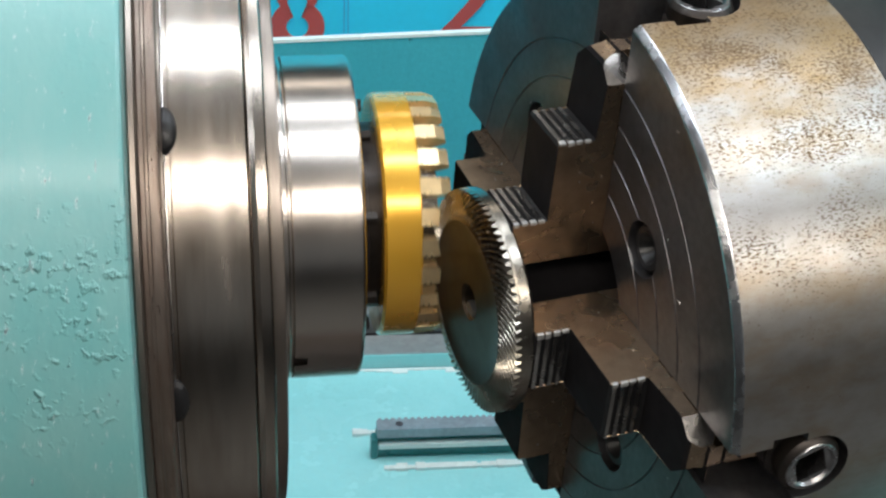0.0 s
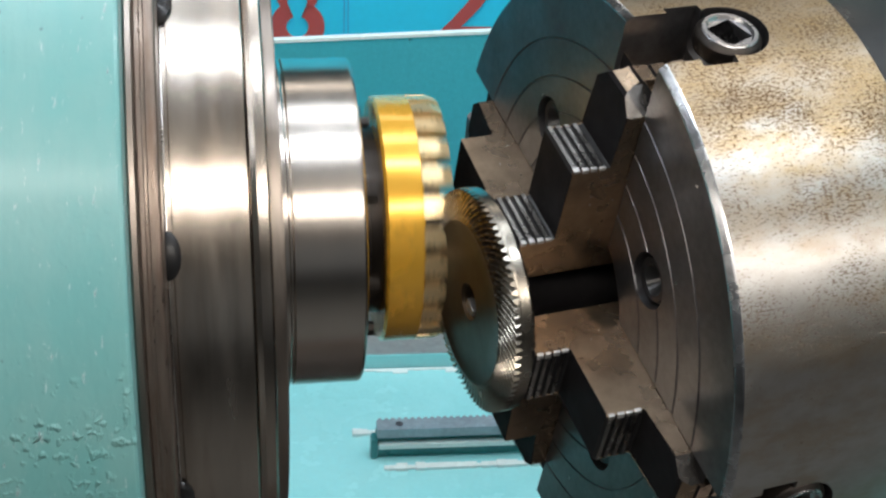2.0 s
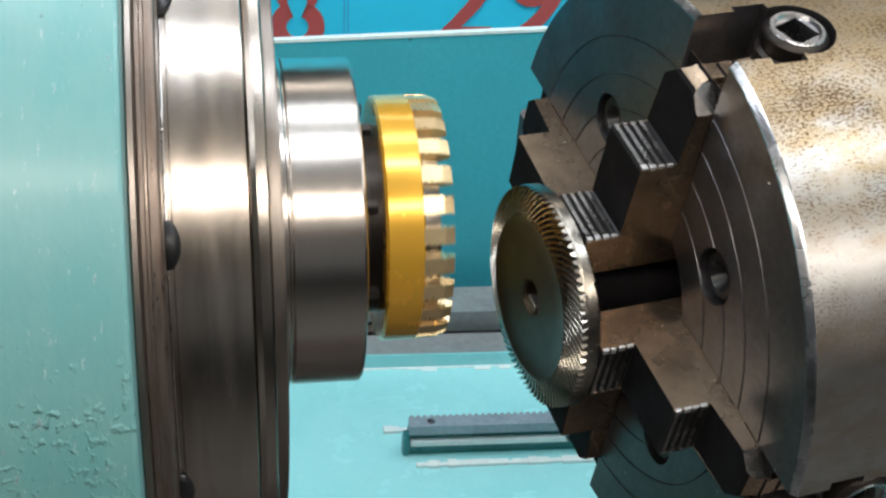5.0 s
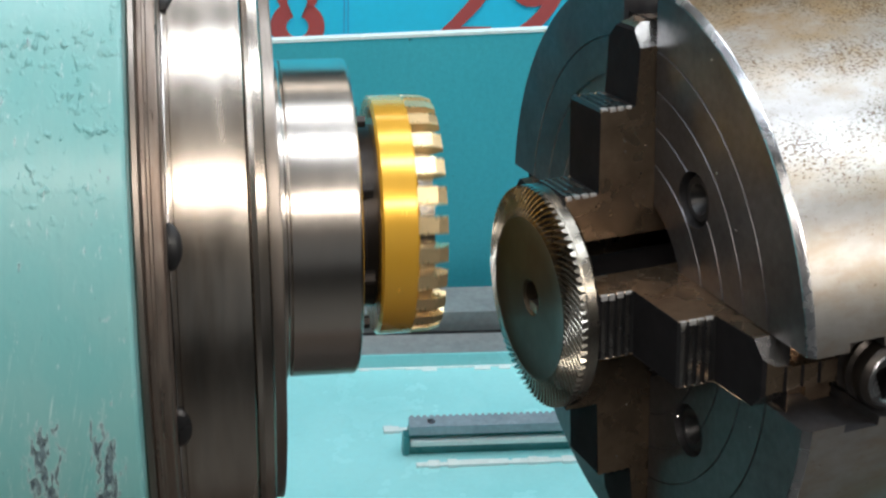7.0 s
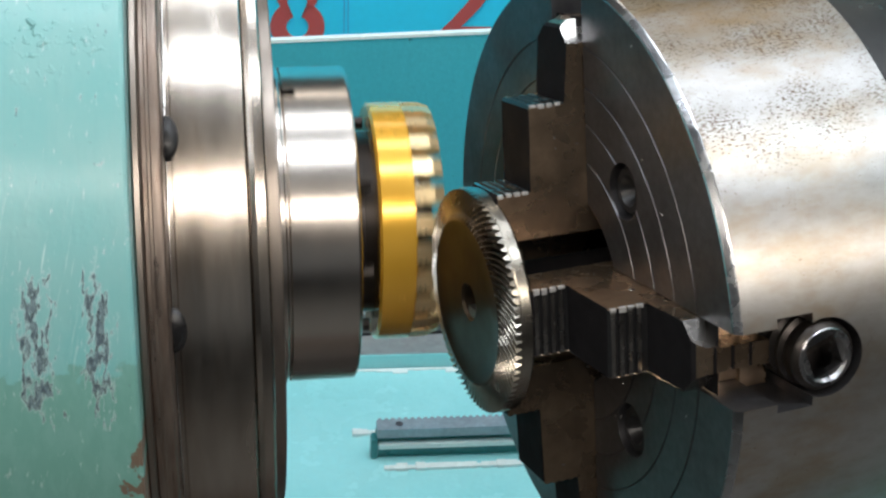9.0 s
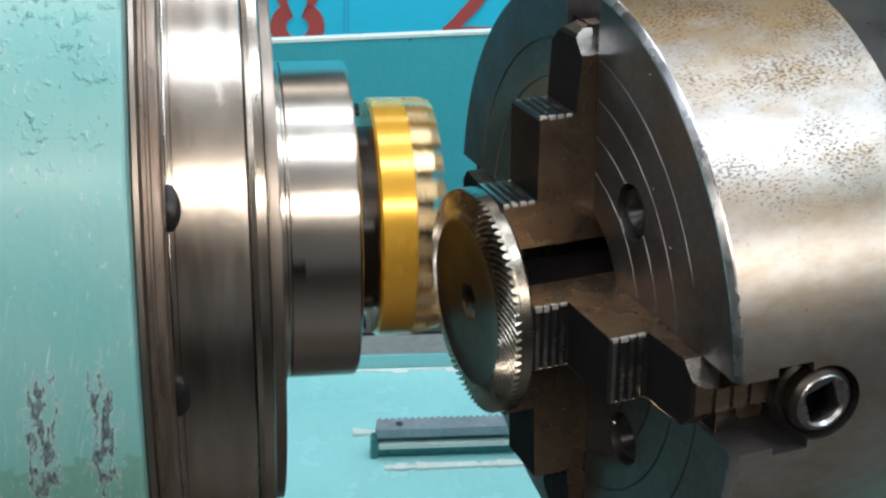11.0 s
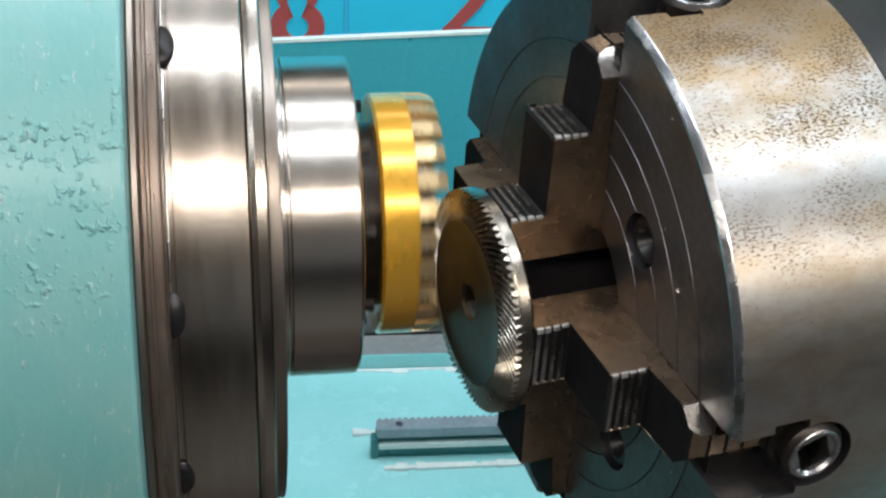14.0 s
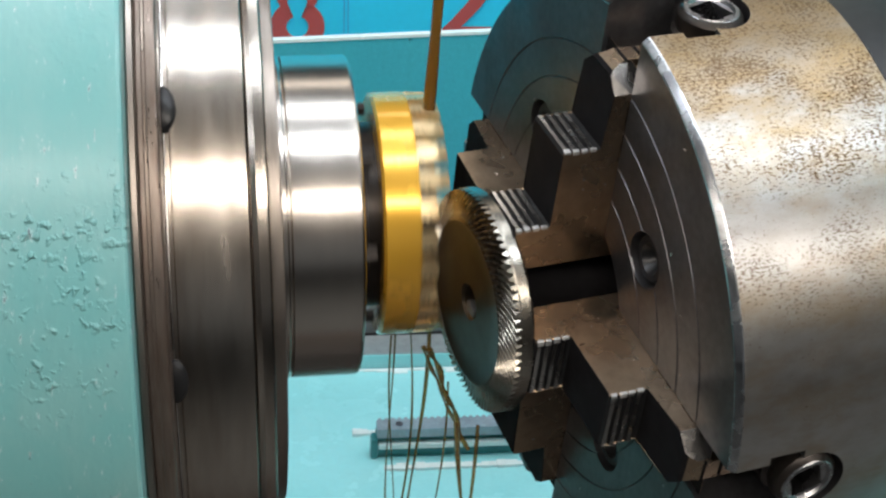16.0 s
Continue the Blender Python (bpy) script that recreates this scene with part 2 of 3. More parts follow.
def box(bm, x0, x1, y0, y1, z0, z1, m=None, bevel=0.0):
    vs = [Vector((x, y, z)) for x in (x0, x1) for y in (y0, y1) for z in (z0, z1)]
    vs = [bm.verts.new(m @ v if m else v) for v in vs]
    fs = [bm.faces.new([vs[i] for i in f]) for f in ((0, 1, 3, 2), (4, 6, 7, 5), (0, 4, 5, 1), (2, 3, 7, 6), (0, 2, 6, 4), (1, 5, 7, 3))]
    if bevel:
        es = {e for f in fs for e in f.edges}
        bmesh.ops.bevel(bm, geom=list(es), offset=bevel, segments=2, affect="EDGES", profile=0.6)
    return bm


def extrude(points, lo, hi, axes):
    """A prism from 2D points; axes(u, v, w) gives the place, w running from lo to hi."""
    bm = bmesh.new()
    a = [bm.verts.new(axes(u, v, lo)) for u, v in points]
    b = [bm.verts.new(axes(u, v, hi)) for u, v in points]
    n = len(points)
    for i in range(n):
        bm.faces.new((a[i], a[(i + 1) % n], b[(i + 1) % n], b[i]))
    bm.faces.new(a)
    bm.faces.new(b[::-1])
    return bm


def rod(bm, p, q, r, seg=24, cap=True):
    """A round bar from p to q."""
    p, q = Vector(p), Vector(q)
    m = Matrix.Translation((p + q) / 2) @ (q - p).to_track_quat("Z", "Y").to_matrix().to_4x4()
    bmesh.ops.create_cone(bm, cap_ends=cap, segments=seg, radius1=r, radius2=r, depth=(q - p).length, matrix=m)
    return bm


def carve(ob, tools):
    """Cuts the bmeshes in tools out of ob's mesh for good."""
    cutters = []
    for bm in tools:
        me = bpy.data.meshes.new("tool")
        bmesh.ops.recalc_face_normals(bm, faces=bm.faces)
        bm.to_mesh(me)
        bm.free()
        c = new("tool", me)
        mod = ob.modifiers.new("cut", "BOOLEAN")
        mod.operation, mod.object, mod.solver = "DIFFERENCE", c, "EXACT"
        c.parent = ob
        cutters.append(c)
    bpy.context.view_layer.update()
    me = bpy.data.meshes.new_from_object(ob.evaluated_get(bpy.context.evaluated_depsgraph_get()))
    ob.modifiers.clear()
    ob.data = me
    for c in cutters:
        bpy.data.objects.remove(c)
    me.polygons.foreach_set("use_smooth", [True] * len(me.polygons))
    me.set_sharp_from_angle(angle=radians(32))
    return ob


def true_round(ob):
    """Exact shading normals of a turned body: round about the x axis wherever a face runs so, flat elsewhere."""
    me = ob.data
    out = []
    for p in me.polygons:
        n, c = p.normal, p.center
        across = abs(n.y * c.z - n.z * c.y) / max(math.hypot(c.y, c.z), 1e-6)
        sign = 1 if n.y * c.y + n.z * c.z > 0 else -1
        flat = math.sqrt(max(0.0, 1 - n.x * n.x))
        for i in p.vertices:
            v = me.vertices[i].co
            r = math.hypot(v.y, v.z)
            out.append(Vector((n.x, sign * flat * v.y / r, sign * flat * v.z / r)) if across < 0.03 and r > 0.03 else n.copy())
    me.normals_split_custom_set(out)


def thing(name, label, category, group="", kind=""):
    return tagged(new(name), label, category, group, kind)


def round_profile(x0, x1, r, inner, c=0.0012):
    """A ring's section with rounded outer edges."""
    return [(x0, inner), (x0, r - c), (x0 + 0.3 * c, r - 0.3 * c), (x0 + c, r), (x1 - c, r), (x1 - 0.3 * c, r - 0.3 * c), (x1, r - c), (x1, inner)]


def flip(turn):
    """A turn about the x axis, in degrees."""
    return pose(0, 0, 0, turn, 0, 0)


# ---- where the two axes run ----
CHUCK_AT, CHUCK_HEADING = Vector((0.02235, 0.37736, 1.00447)), 20.76
SLIDE = Vector((1.0, 0.192, 0.0))
HEAD_HEADING = 8.83
CRADLE_AT = Vector((-0.02959, 0.43737, 0.97345))
SPINDLE_OFFSET = Vector((0.0, 0.00824, 0.0204))     # of the spindle from the cradle's axis


# ---- the room ----
def room():
    floor = bmesh.new()
    box(floor, -6, 6, -5, 6, -0.1, 0)
    tagged(part("floor", floor, CONCRETE, smooth=False), "grey concrete workshop floor", "floor", kind="structure")
    for name, b in (("wall_north", (-6, 6, 6, 6.2, 0, 3.4)), ("wall_south", (-6, 6, -5.2, -5, 0, 3.4)),
                    ("wall_west", (-6.2, -6, -5, 6, 0, 3.4)), ("wall_east", (6, 6.2, -5, 6, 0, 3.4))):
        bm = bmesh.new()
        box(bm, *b)
        tagged(part(name, bm, PLASTER, smooth=False), "plain grey workshop wall", "wall", kind="structure")
    bm = bmesh.new()
    box(bm, -6.2, 6.2, -5.2, 6.2, 3.4, 3.6)
    tagged(part("ceiling", bm, PLASTER, smooth=False), "plain grey workshop ceiling", "ceiling", kind="structure")


# ---- cradle with its steel rings ----
def cradle():
    t = thing("cradle", "teal painted machine cradle with banded steel rings and bolt heads", "machine part")
    ox = Matrix.Translation(SPINDLE_OFFSET)
    part("drum", lathe(round_profile(-0.34, -0.0612, 0.155, 0.06, 0.0012), 200), TEAL_DRUM, t, "chipped teal painted drum", at=ox)
    part("shoulder", lathe([(-0.0612, 0.06), (-0.0612, 0.1418), (-0.0606, 0.1425), (-0.0592, 0.1424), (-0.0588, 0.1416), (-0.0588, 0.06)], 200), SHOULDER, t, "narrow dull steel shoulder", at=ox)
    part("band", lathe([(-0.0588, 0.06), (-0.0588, 0.1408), (-0.0582, 0.1412), (-0.0572, 0.1410), (-0.0569, 0.1407), (-0.0562, 0.1406), (-0.0559, 0.1402), (-0.0540, 0.1400),
                        (-0.0535, 0.1398), (-0.0530, 0.1390), (-0.0530, 0.06)], 200), RUST, t, "brown oxidised steel band", at=ox)
    part("ring", lathe([(-0.0530, 0.06), (-0.0530, 0.1205), (-0.0524, 0.1213), (-0.0512, 0.1213), (-0.0509, 0.1220), (-0.0450, 0.1221), (-0.0380, 0.1219), (-0.0330, 0.1221), (-0.0306, 0.1220),
                        (-0.0303, 0.1216), (-0.0303, 0.06)], 200), STEEL, t, "bright turned steel ring", at=ox)
    # paint and metal worn bright along the ring's arris
    part("arris", lathe([(-0.0533, 0.1195), (-0.0533, 0.1206), (-0.0527, 0.1215), (-0.0524, 0.1214), (-0.0526, 0.1195)], 200), JAW_EDGE, t, "bright worn arris", at=ox)
    part("ring", lathe([(-0.0300, 0.06), (-0.0300, 0.1182), (-0.0296, 0.1186), (-0.0280, 0.1176), (-0.0252, 0.1172), (-0.0247, 0.1166), (-0.0243, 0.1110), (-0.0243, 0.06)], 200), STEEL, t, at=ox)
    part("flange", lathe(round_profile(-0.0243, -0.0203, 0.100, 0.05, 0.0006), 160), SHOULDER, t, "thin steel flange", at=ox)
    # bolt heads in the shoulder of the ring
    for a in RIVETS:
        bm = bmesh.new()
        bmesh.ops.create_uvsphere(bm, u_segments=20, v_segments=10, radius=0.0068)
        m = ox @ flip(a) @ Matrix.Translation((-0.0525, 0, 0.1215)) @ Matrix.Diagonal((0.55, 1, 0.42, 1))
        bmesh.ops.transform(bm, matrix=m, verts=bm.verts)
        part("bolt_head", bm, BLACK, t, "dark domed bolt head")
    # name plate
    bm = bmesh.new()
    n = 10
    w0, w1 = LABEL_SPAN
    for k in range(n + 1):
        a = radians(w0 + (w1 - w0) * k / n)
        for x in (-0.0862, -0.0640):
            for r in (0.1548, 0.1556):
                bm.verts.new((x, -r * math.sin(a), r * math.cos(a)))
    bm.verts.ensure_lookup_table()
    for k in range(n):
        p, q = 4 * k, 4 * k + 4
        for i, j in ((0, 1), (1, 3), (3, 2), (2, 0)):
            bm.faces.new([bm.verts[v] for v in (p + i, p + j, q + j, q + i)])
    for p in (0, 4 * n):
        bm.faces.new([bm.verts[p + i] for i in (0, 1, 3, 2)])
    plate = part("plate", bm, WHITE, t, "white enamelled plate", at=ox)
    bm = bmesh.new()
    bmesh.ops.create_uvsphere(bm, u_segments=16, v_segments=8, radius=0.0033)
    a = w1 - 2.2
    bmesh.ops.transform(bm, matrix=flip(a) @ Matrix.Translation((-0.0752, 0, 0.1556)) @ Matrix.Diagonal((1, 1, 0.6, 1)), verts=bm.verts)
    part("screw", bm, SCREW, plate, "domed screw")
    return t


RIVETS = (48.2, 84.3, 110.2, 14.2, -20.0, 145.0, 180.0, 215.0, 250.0, 300.0)
LABEL_SPAN = (-5.0, 12.0)


# ---- spindle nose and cutter ----
KEY_TURN = 56.0      # of the keyway from the spindle's own zero


def spindle_nose():
    t = thing("spindle_nose", "bright ground steel spindle nose with a keyway slot", "spindle")
    seg, cut = 200, 3
    prof = [(-0.0200, 0.02), (-0.0200, 0.0578), (-0.0196, 0.0584), (-0.0172, 0.0584), (-0.0168, 0.0580), (-0.0166, 0.0568), (-0.0161, 0.0568), (-0.0159, 0.0573), (-0.0154, 0.0577),
            (-0.0112, 0.0577), (0.0069, 0.0577), (0.0077, 0.0573), (0.0081, 0.0565), (0.0081, 0.02)]
    bm = lathe(prof, seg)
    open_faces = []
    for f in bm.faces:
        c = f.calc_center_median()
        a = math.atan2(c.y, c.z)
        if abs(a) < cut * math.pi / seg and -0.0160 < c.x < -0.0112 and math.hypot(c.y, c.z) > 0.05:
            open_faces.append(f)
    bmesh.ops.delete(bm, geom=open_faces, context="FACES_ONLY")
    part("collar", bm, BRIGHT, t, at=flip(KEY_TURN))
    bm = bmesh.new()
    w = 0.0580 * math.sin(cut * math.pi / seg) + 0.0002
    for b in ((-0.0160, -0.0110, -w, w, 0.030, 0.0545), (-0.0160, -0.0110, -w - 0.001, -w, 0.030, 0.0570), (-0.0160, -0.0110, w, w + 0.001, 0.030, 0.0570),
              (-0.0112, -0.0106, -w, w, 0.030, 0.0570)):
        box(bm, *b)
    part("keyway", bm, DARK, t, "dark keyway slot", smooth=False, at=flip(KEY_TURN))
    part("shaft", lathe([(0.0079, 0.005), (0.0079, 0.0365), (0.0110, 0.0365), (0.0114, 0.0335), (0.0172, 0.0335), (0.0172, 0.005)], 96), DARK, t, "dark recessed shaft")
    for k in range(8):
        bm = bmesh.new()
        rod(bm, (0.0080, 0, 0.0395), (0.0134, 0, 0.0395), 0.0024, 6)
        bmesh.ops.transform(bm, matrix=flip(45 * k), verts=bm.verts)
        part("nut", bm, DARK, t, smooth=False)
    return t


BLADES = 26


def cutter_head():
    t = thing("gear_cutter", "amber coated face mill gear cutter with inserted blades", "cutter")
    part("body", lathe([(0.0156, 0.006), (0.0156, 0.0426), (0.0165, 0.0440), (0.0280, 0.0440), (0.0286, 0.0434), (0.0288, 0.030), (0.026, 0.006)], 200), GOLD, t, "amber coated cutter body")
    part("blade_ring", lathe([(0.0286, 0.034), (0.0286, 0.0405), (0.0345, 0.0390), (0.0345, 0.034)], 160), GEAR, t, "grooved blade seat ring")
    pts = [(0.0280, 0.0385), (0.0280, 0.0438), (0.0352, 0.0436), (0.0386, 0.0424), (0.0390, 0.0405), (0.0350, 0.0385)]
    first = None
    for k in range(BLADES):
        if first is None:
            bm = extrude(pts, -0.0033, 0.0026, lambda u, v, w: Vector((u, w, v)))
            first = part("blade", bm, BLADE, t, smooth=False)
        else:
            ob = new("blade", first.data)
            ob.parent = t
            ob.matrix_basis = flip(360.0 * k / BLADES)
    return t


# ---- the gear being cut ----
TEETH = 84


def bevel_gear():
    t = thing("bevel_gear", "oily steel ring gear with curved teeth gripped by chuck jaws", "gear")
    # x grows into the chuck; the toothed cone faces the cutter
    part("blank", lathe([(-0.0044, 0.0260), (-0.0028, 0.0356), (-0.0022, 0.0360), (0.0008, 0.0360), (0.0018, 0.0352), (0.0022, 0.0340), (0.0022, 0.0205),
                         (0.0072, 0.0205), (0.0076, 0.0200), (0.0076, 0.0062), (-0.0044, 0.0062)], 192), GEAR, t, "bright turned gear rim")
    part("web", lathe([(-0.0046, 0.0054), (-0.0054, 0.0061), (-0.0055, 0.0180), (-0.0058, 0.0245), (-0.0063, 0.0262), (-0.0060, 0.0276), (-0.0040, 0.0276), (0.0070, 0.0150), (0.0070, 0.0054)], 160),
         GEAR_FACE, t, "dark oily gear face")
    bm = bmesh.new()
    box(bm, -0.0044, 0.0060, -0.0026, 0.0030, -0.0056, -0.0022, bevel=0.0003)
    part("key", bm, JAW_EDGE, t, "bright key in the bore")
    # arbor coloured black to deepen the shade between the jaws
    part("arbor", lathe([(0.0077, 0.002), (0.0077, 0.010), (0.060, 0.010), (0.060, 0.002)], 48), SHADE_BLACK, t, "dark arbor behind the gear")
    bm = bmesh.new()
    n = 9
    pitch = 2 * math.pi / TEETH
    for k in range(TEETH):
        rows = []
        for i in range(n + 1):
            f = i / n
            r = 0.0266 + f * (0.0358 - 0.0266)
            tip = -0.0065 + f * 0.0020
            base = -0.0047 + f * 0.0018
            a = k * pitch + 0.20 * f + 0.04 * f * f
            row = []
            for da, h in ((-0.42, base + 0.0003), (-0.12, tip), (0.12, tip), (0.42, base + 0.0003)):
                row.append(bm.verts.new((h, -r * math.sin(a + da * pitch), r * math.cos(a + da * pitch))))
            rows.append(row)
        for p, q in zip(rows, rows[1:]):
            for i in range(3):
                bm.faces.new((p[i], p[i + 1], q[i + 1], q[i]))
        bm.faces.new(rows[0])
        bm.faces.new(rows[-1][::-1])
    part("teeth", bm, GEAR, t, "freshly cut spiral teeth", smooth=False)
    for ob in t.children:
        ob.matrix_basis = Matrix.Translation((0.0013, 0, 0))
    return t


# ---- four-jaw chuck ----
BOLT_TURN = 44.0
FACE, RIM = 0.0325, 0.0990
JAW_ANGLES = (-5.5, 85.3, 175.0, 265.0)
JAW_ASIDE = {-5.5: -0.0021, 85.3: 0.0023, 175.0: 0.0022, 265.0: -0.0022}     # each slot lies a little aside of the axis


def radial(a, r, x, w=0.0):
    """A place at radius r and angle a from upright, w aside of it."""
    c, s = math.cos(radians(a)), math.sin(radians(a))
    return Vector((x, -r * s - w * c, r * c - w * s))


def chuck():
    t = thing("chuck", "four-jaw independent lathe chuck of stained steel", "chuck")
    prof = [(0.120, 0.018), (0.062, 0.018), (0.060, 0.031), (FACE + 0.001, 0.031), (FACE, 0.032)]
    for r in (0.0445, 0.0560, 0.0674, 0.0795):
        prof += [(FACE, r - 0.0004), (FACE + 0.0005, r - 0.0002), (FACE + 0.0005, r + 0.0002), (FACE, r + 0.0004)]
    prof += [(FACE, RIM - 0.0019), (FACE + 0.0002, RIM - 0.0015), (FACE + 0.0016, RIM - 0.0002), (FACE + 0.0021, RIM), (0.0972, RIM), (0.0985, RIM - 0.0012), (0.0985, 0.088), (0.120, 0.088)]
    body = part("body", lathe(prof, 256), [CHUCK_FACE, CHUCK_OD, BEVEL, SHADE_BLACK], t)
    tools = []
    for a in JAW_ANGLES:
        m = flip(a) @ Matrix.Translation((0, JAW_ASIDE[a], 0))
        bm = bmesh.new()
        box(bm, FACE - 0.02, 0.0500, -0.0107, 0.0107, 0.008, 0.12, m)
        tools.append(bm)
        bm = bmesh.new()
        box(bm, 0.0450, 0.0560, -0.0132, 0.0132, 0.008, 0.12, m)
        tools.append(bm)
        bm = bmesh.new()
        rod(bm, (0.0600, 0, 0.030), (0.0600, 0, 0.12), 0.0112, 40)
        bmesh.ops.transform(bm, matrix=m, verts=bm.verts)
        tools.append(bm)
        bm = bmesh.new()
        rod(bm, (FACE - 0.01, 0, 0.0530), (FACE + 0.012, 0, 0.0530), 0.0086, 40)
        bmesh.ops.transform(bm, matrix=flip(a + BOLT_TURN), verts=bm.verts)
        tools.append(bm)
    carve(body, tools)
    for p in body.data.polygons:
        c = p.center
        r = math.hypot(c.y, c.z)
        n = p.normal
        out = (n.y * c.y + n.z * c.z) / max(r, 1e-6)
        p.material_index = 1 if r > RIM - 0.003 and out > 0.3 else 0
        if c.x < FACE + 0.0022 and r > RIM - 0.0018 and n.x < -0.1 and out > 0.3:
            p.material_index = 2
        # the bore's shade is painted in black
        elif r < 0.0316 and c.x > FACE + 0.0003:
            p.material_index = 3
    true_round(body)
    part("backplate", lathe([(0.0990, 0.02), (0.0990, 0.0955), (0.1000, 0.0965), (0.160, 0.0965), (0.160, 0.02)], 128), BLACK, t, "dark backplate")
    swarf(t)
    for a in JAW_ANGLES:
        jaw(t, a)
        screw(t, a)
        face_bolt(t, a + BOLT_TURN)
    return t


def swarf(t):
    """Tiny bright chips that stick to the oily face and jaws."""
    rnd = random.Random(11)
    bm = bmesh.new()
    for k in range(45):
        if k % 2:
            c = radial(rnd.uniform(0, 360), rnd.uniform(0.045, 0.094), FACE - 0.0002)
        else:
            c = radial(rnd.choice(JAW_ANGLES), rnd.uniform(0.025, 0.060), rnd.uniform(0.015, 0.031), rnd.choice((-1, 1)) * 0.0127)
        m = Matrix.Translation(c) @ Euler([rnd.uniform(0, 3) for _ in range(3)]).to_matrix().to_4x4()
        w, h = rnd.uniform(0.0003, 0.0006), rnd.uniform(0.0001, 0.0002)
        box(bm, -w, w, -h, h, -0.0001, 0.0001, m)
    tagged(part("swarf", bm, JAW_EDGE, t, "tiny bright metal chips", smooth=False), kind="stuff")


def jaw(t, a):
    s = 0.0008

    def teeth(r, x0, x1, n=4):
        pts = []
        step = (x1 - x0) / n
        for k in range(n):
            x = x0 + k * step
            pts += [(r, x + 0.08 * step), (r, x + 0.55 * step), (r - s, x + 0.68 * step), (r - s, x + 0.95 * step)]
        return pts

    pts = [(0.0206, 0.0485), (0.0206, 0.0056), (0.0216, 0.0022), (0.0352, 0.0022)]
    pts += teeth(0.0360, 0.0026, 0.0132)
    pts += [(0.0355, 0.0138), (0.0612, 0.0138)] + teeth(0.0622, 0.0143, 0.0252) + [(0.0617, 0.0262)]
    pts += [(0.0838, 0.0274), (0.0848, 0.0284)]
    for x in (0.0330, 0.0385, 0.0440):
        pts += [(0.0868, x - 0.0006), (0.0861, x), (0.0868, x + 0.0006)]
    pts += [(0.0872, 0.0495)]
    bm = extrude(pts, -0.0104, 0.0104, lambda u, v, w: Vector((v, w, u)))
    # a foot that fills the slot
    long_edges = [e for e in bm.edges if abs(e.verts[0].co.y - e.verts[1].co.y) < 1e-6]
    bmesh.ops.bevel(bm, geom=long_edges, offset=0.0003, segments=1, affect="EDGES")
    j = part("jaw", bm, JAW, t, "stepped jaw with serrated risers", smooth=False, at=flip(a) @ Matrix.Translation((0, JAW_ASIDE[a], 0)))
    # both corners of the outer end are cut away
    corners = [extrude([(side * 0.0034, 0.0900), (side * 0.0038, 0.0860), (side * 0.0112, 0.0788), (side * 0.0112, 0.0900)], 0.0245, 0.0340,
                       lambda u, v, w: Vector((w, u, v))) for side in (-1, 1)]
    corners += [extrude([(side * 0.0034, 0.0900), (side * 0.0034, 0.0780), (side * 0.0112, 0.0775), (side * 0.0112, 0.0900)], 0.0341, 0.0520,
                        lambda u, v, w: Vector((w, u, v))) for side in (-1, 1)]
    carve(j, corners)
    j.data.materials.append(JAW_EDGE)
    j.data.materials.append(BLACK)
    j.data.materials.append(SHADE_BLACK)
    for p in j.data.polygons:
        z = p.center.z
        # faces toward the cutter are painted black for their shade
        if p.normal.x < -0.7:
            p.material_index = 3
        for r in (0.0360, 0.0622):
            if p.center.x < 0.027 and p.normal.z > 0.85 and abs(z - r) < 0.0002:
                p.material_index = 1
            elif p.center.x < 0.027 and r - 0.0011 < z < r - 0.0002 and abs(p.normal.y) < 0.5 and p.area < 6e-5 and p.center.x > 0.003:
                p.material_index = 2
        # corner cuts: front facets bright, shade painted black on the rest
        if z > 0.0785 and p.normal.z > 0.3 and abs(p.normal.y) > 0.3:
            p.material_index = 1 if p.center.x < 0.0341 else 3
    comb = [(0.0210, 0.0455)]
    for k in range(11):
        z = 0.0220 + 0.005 * k
        comb += [(z, 0.0540), (z + 0.0003, 0.0562), (z + 0.0025, 0.0562), (z + 0.0028, 0.0540)]
    comb += [(0.0790, 0.0540), (0.0790, 0.0455)]
    bm = extrude(comb, -0.0128, 0.0128, lambda u, v, w: Vector((v, w, u)))
    part("tongue", bm, JAW, j, "threaded jaw tongue", smooth=False)
    # tooth ends worn bright and burred, only on the viewed side of two jaws
    rnd = random.Random(int(a * 10))
    side = 1 if JAW_ASIDE[a] > 0 else -1
    for r, x0, x1 in ((0.0360, 0.0026, 0.0132), (0.0622, 0.0143, 0.0252)) if a < 90 else ():
        step = (x1 - x0) / 4
        for k in range(4):
            long = rnd.uniform(0.0009, 0.0019) * (1.25 - 0.2 * k)
            y0, y1 = sorted((side * (0.01045 + rnd.uniform(0, 0.0002)), side * (0.01045 - long)))
            x = x0 + (k + 0.04) * step
            bm = bmesh.new()
            box(bm, x, x + step * rnd.uniform(0.62, 0.86), y0, y1, r - rnd.uniform(0.0008, 0.0014), r + 0.00012, bevel=0.00025)
            part("burr", bm, BURR, j)
    return j


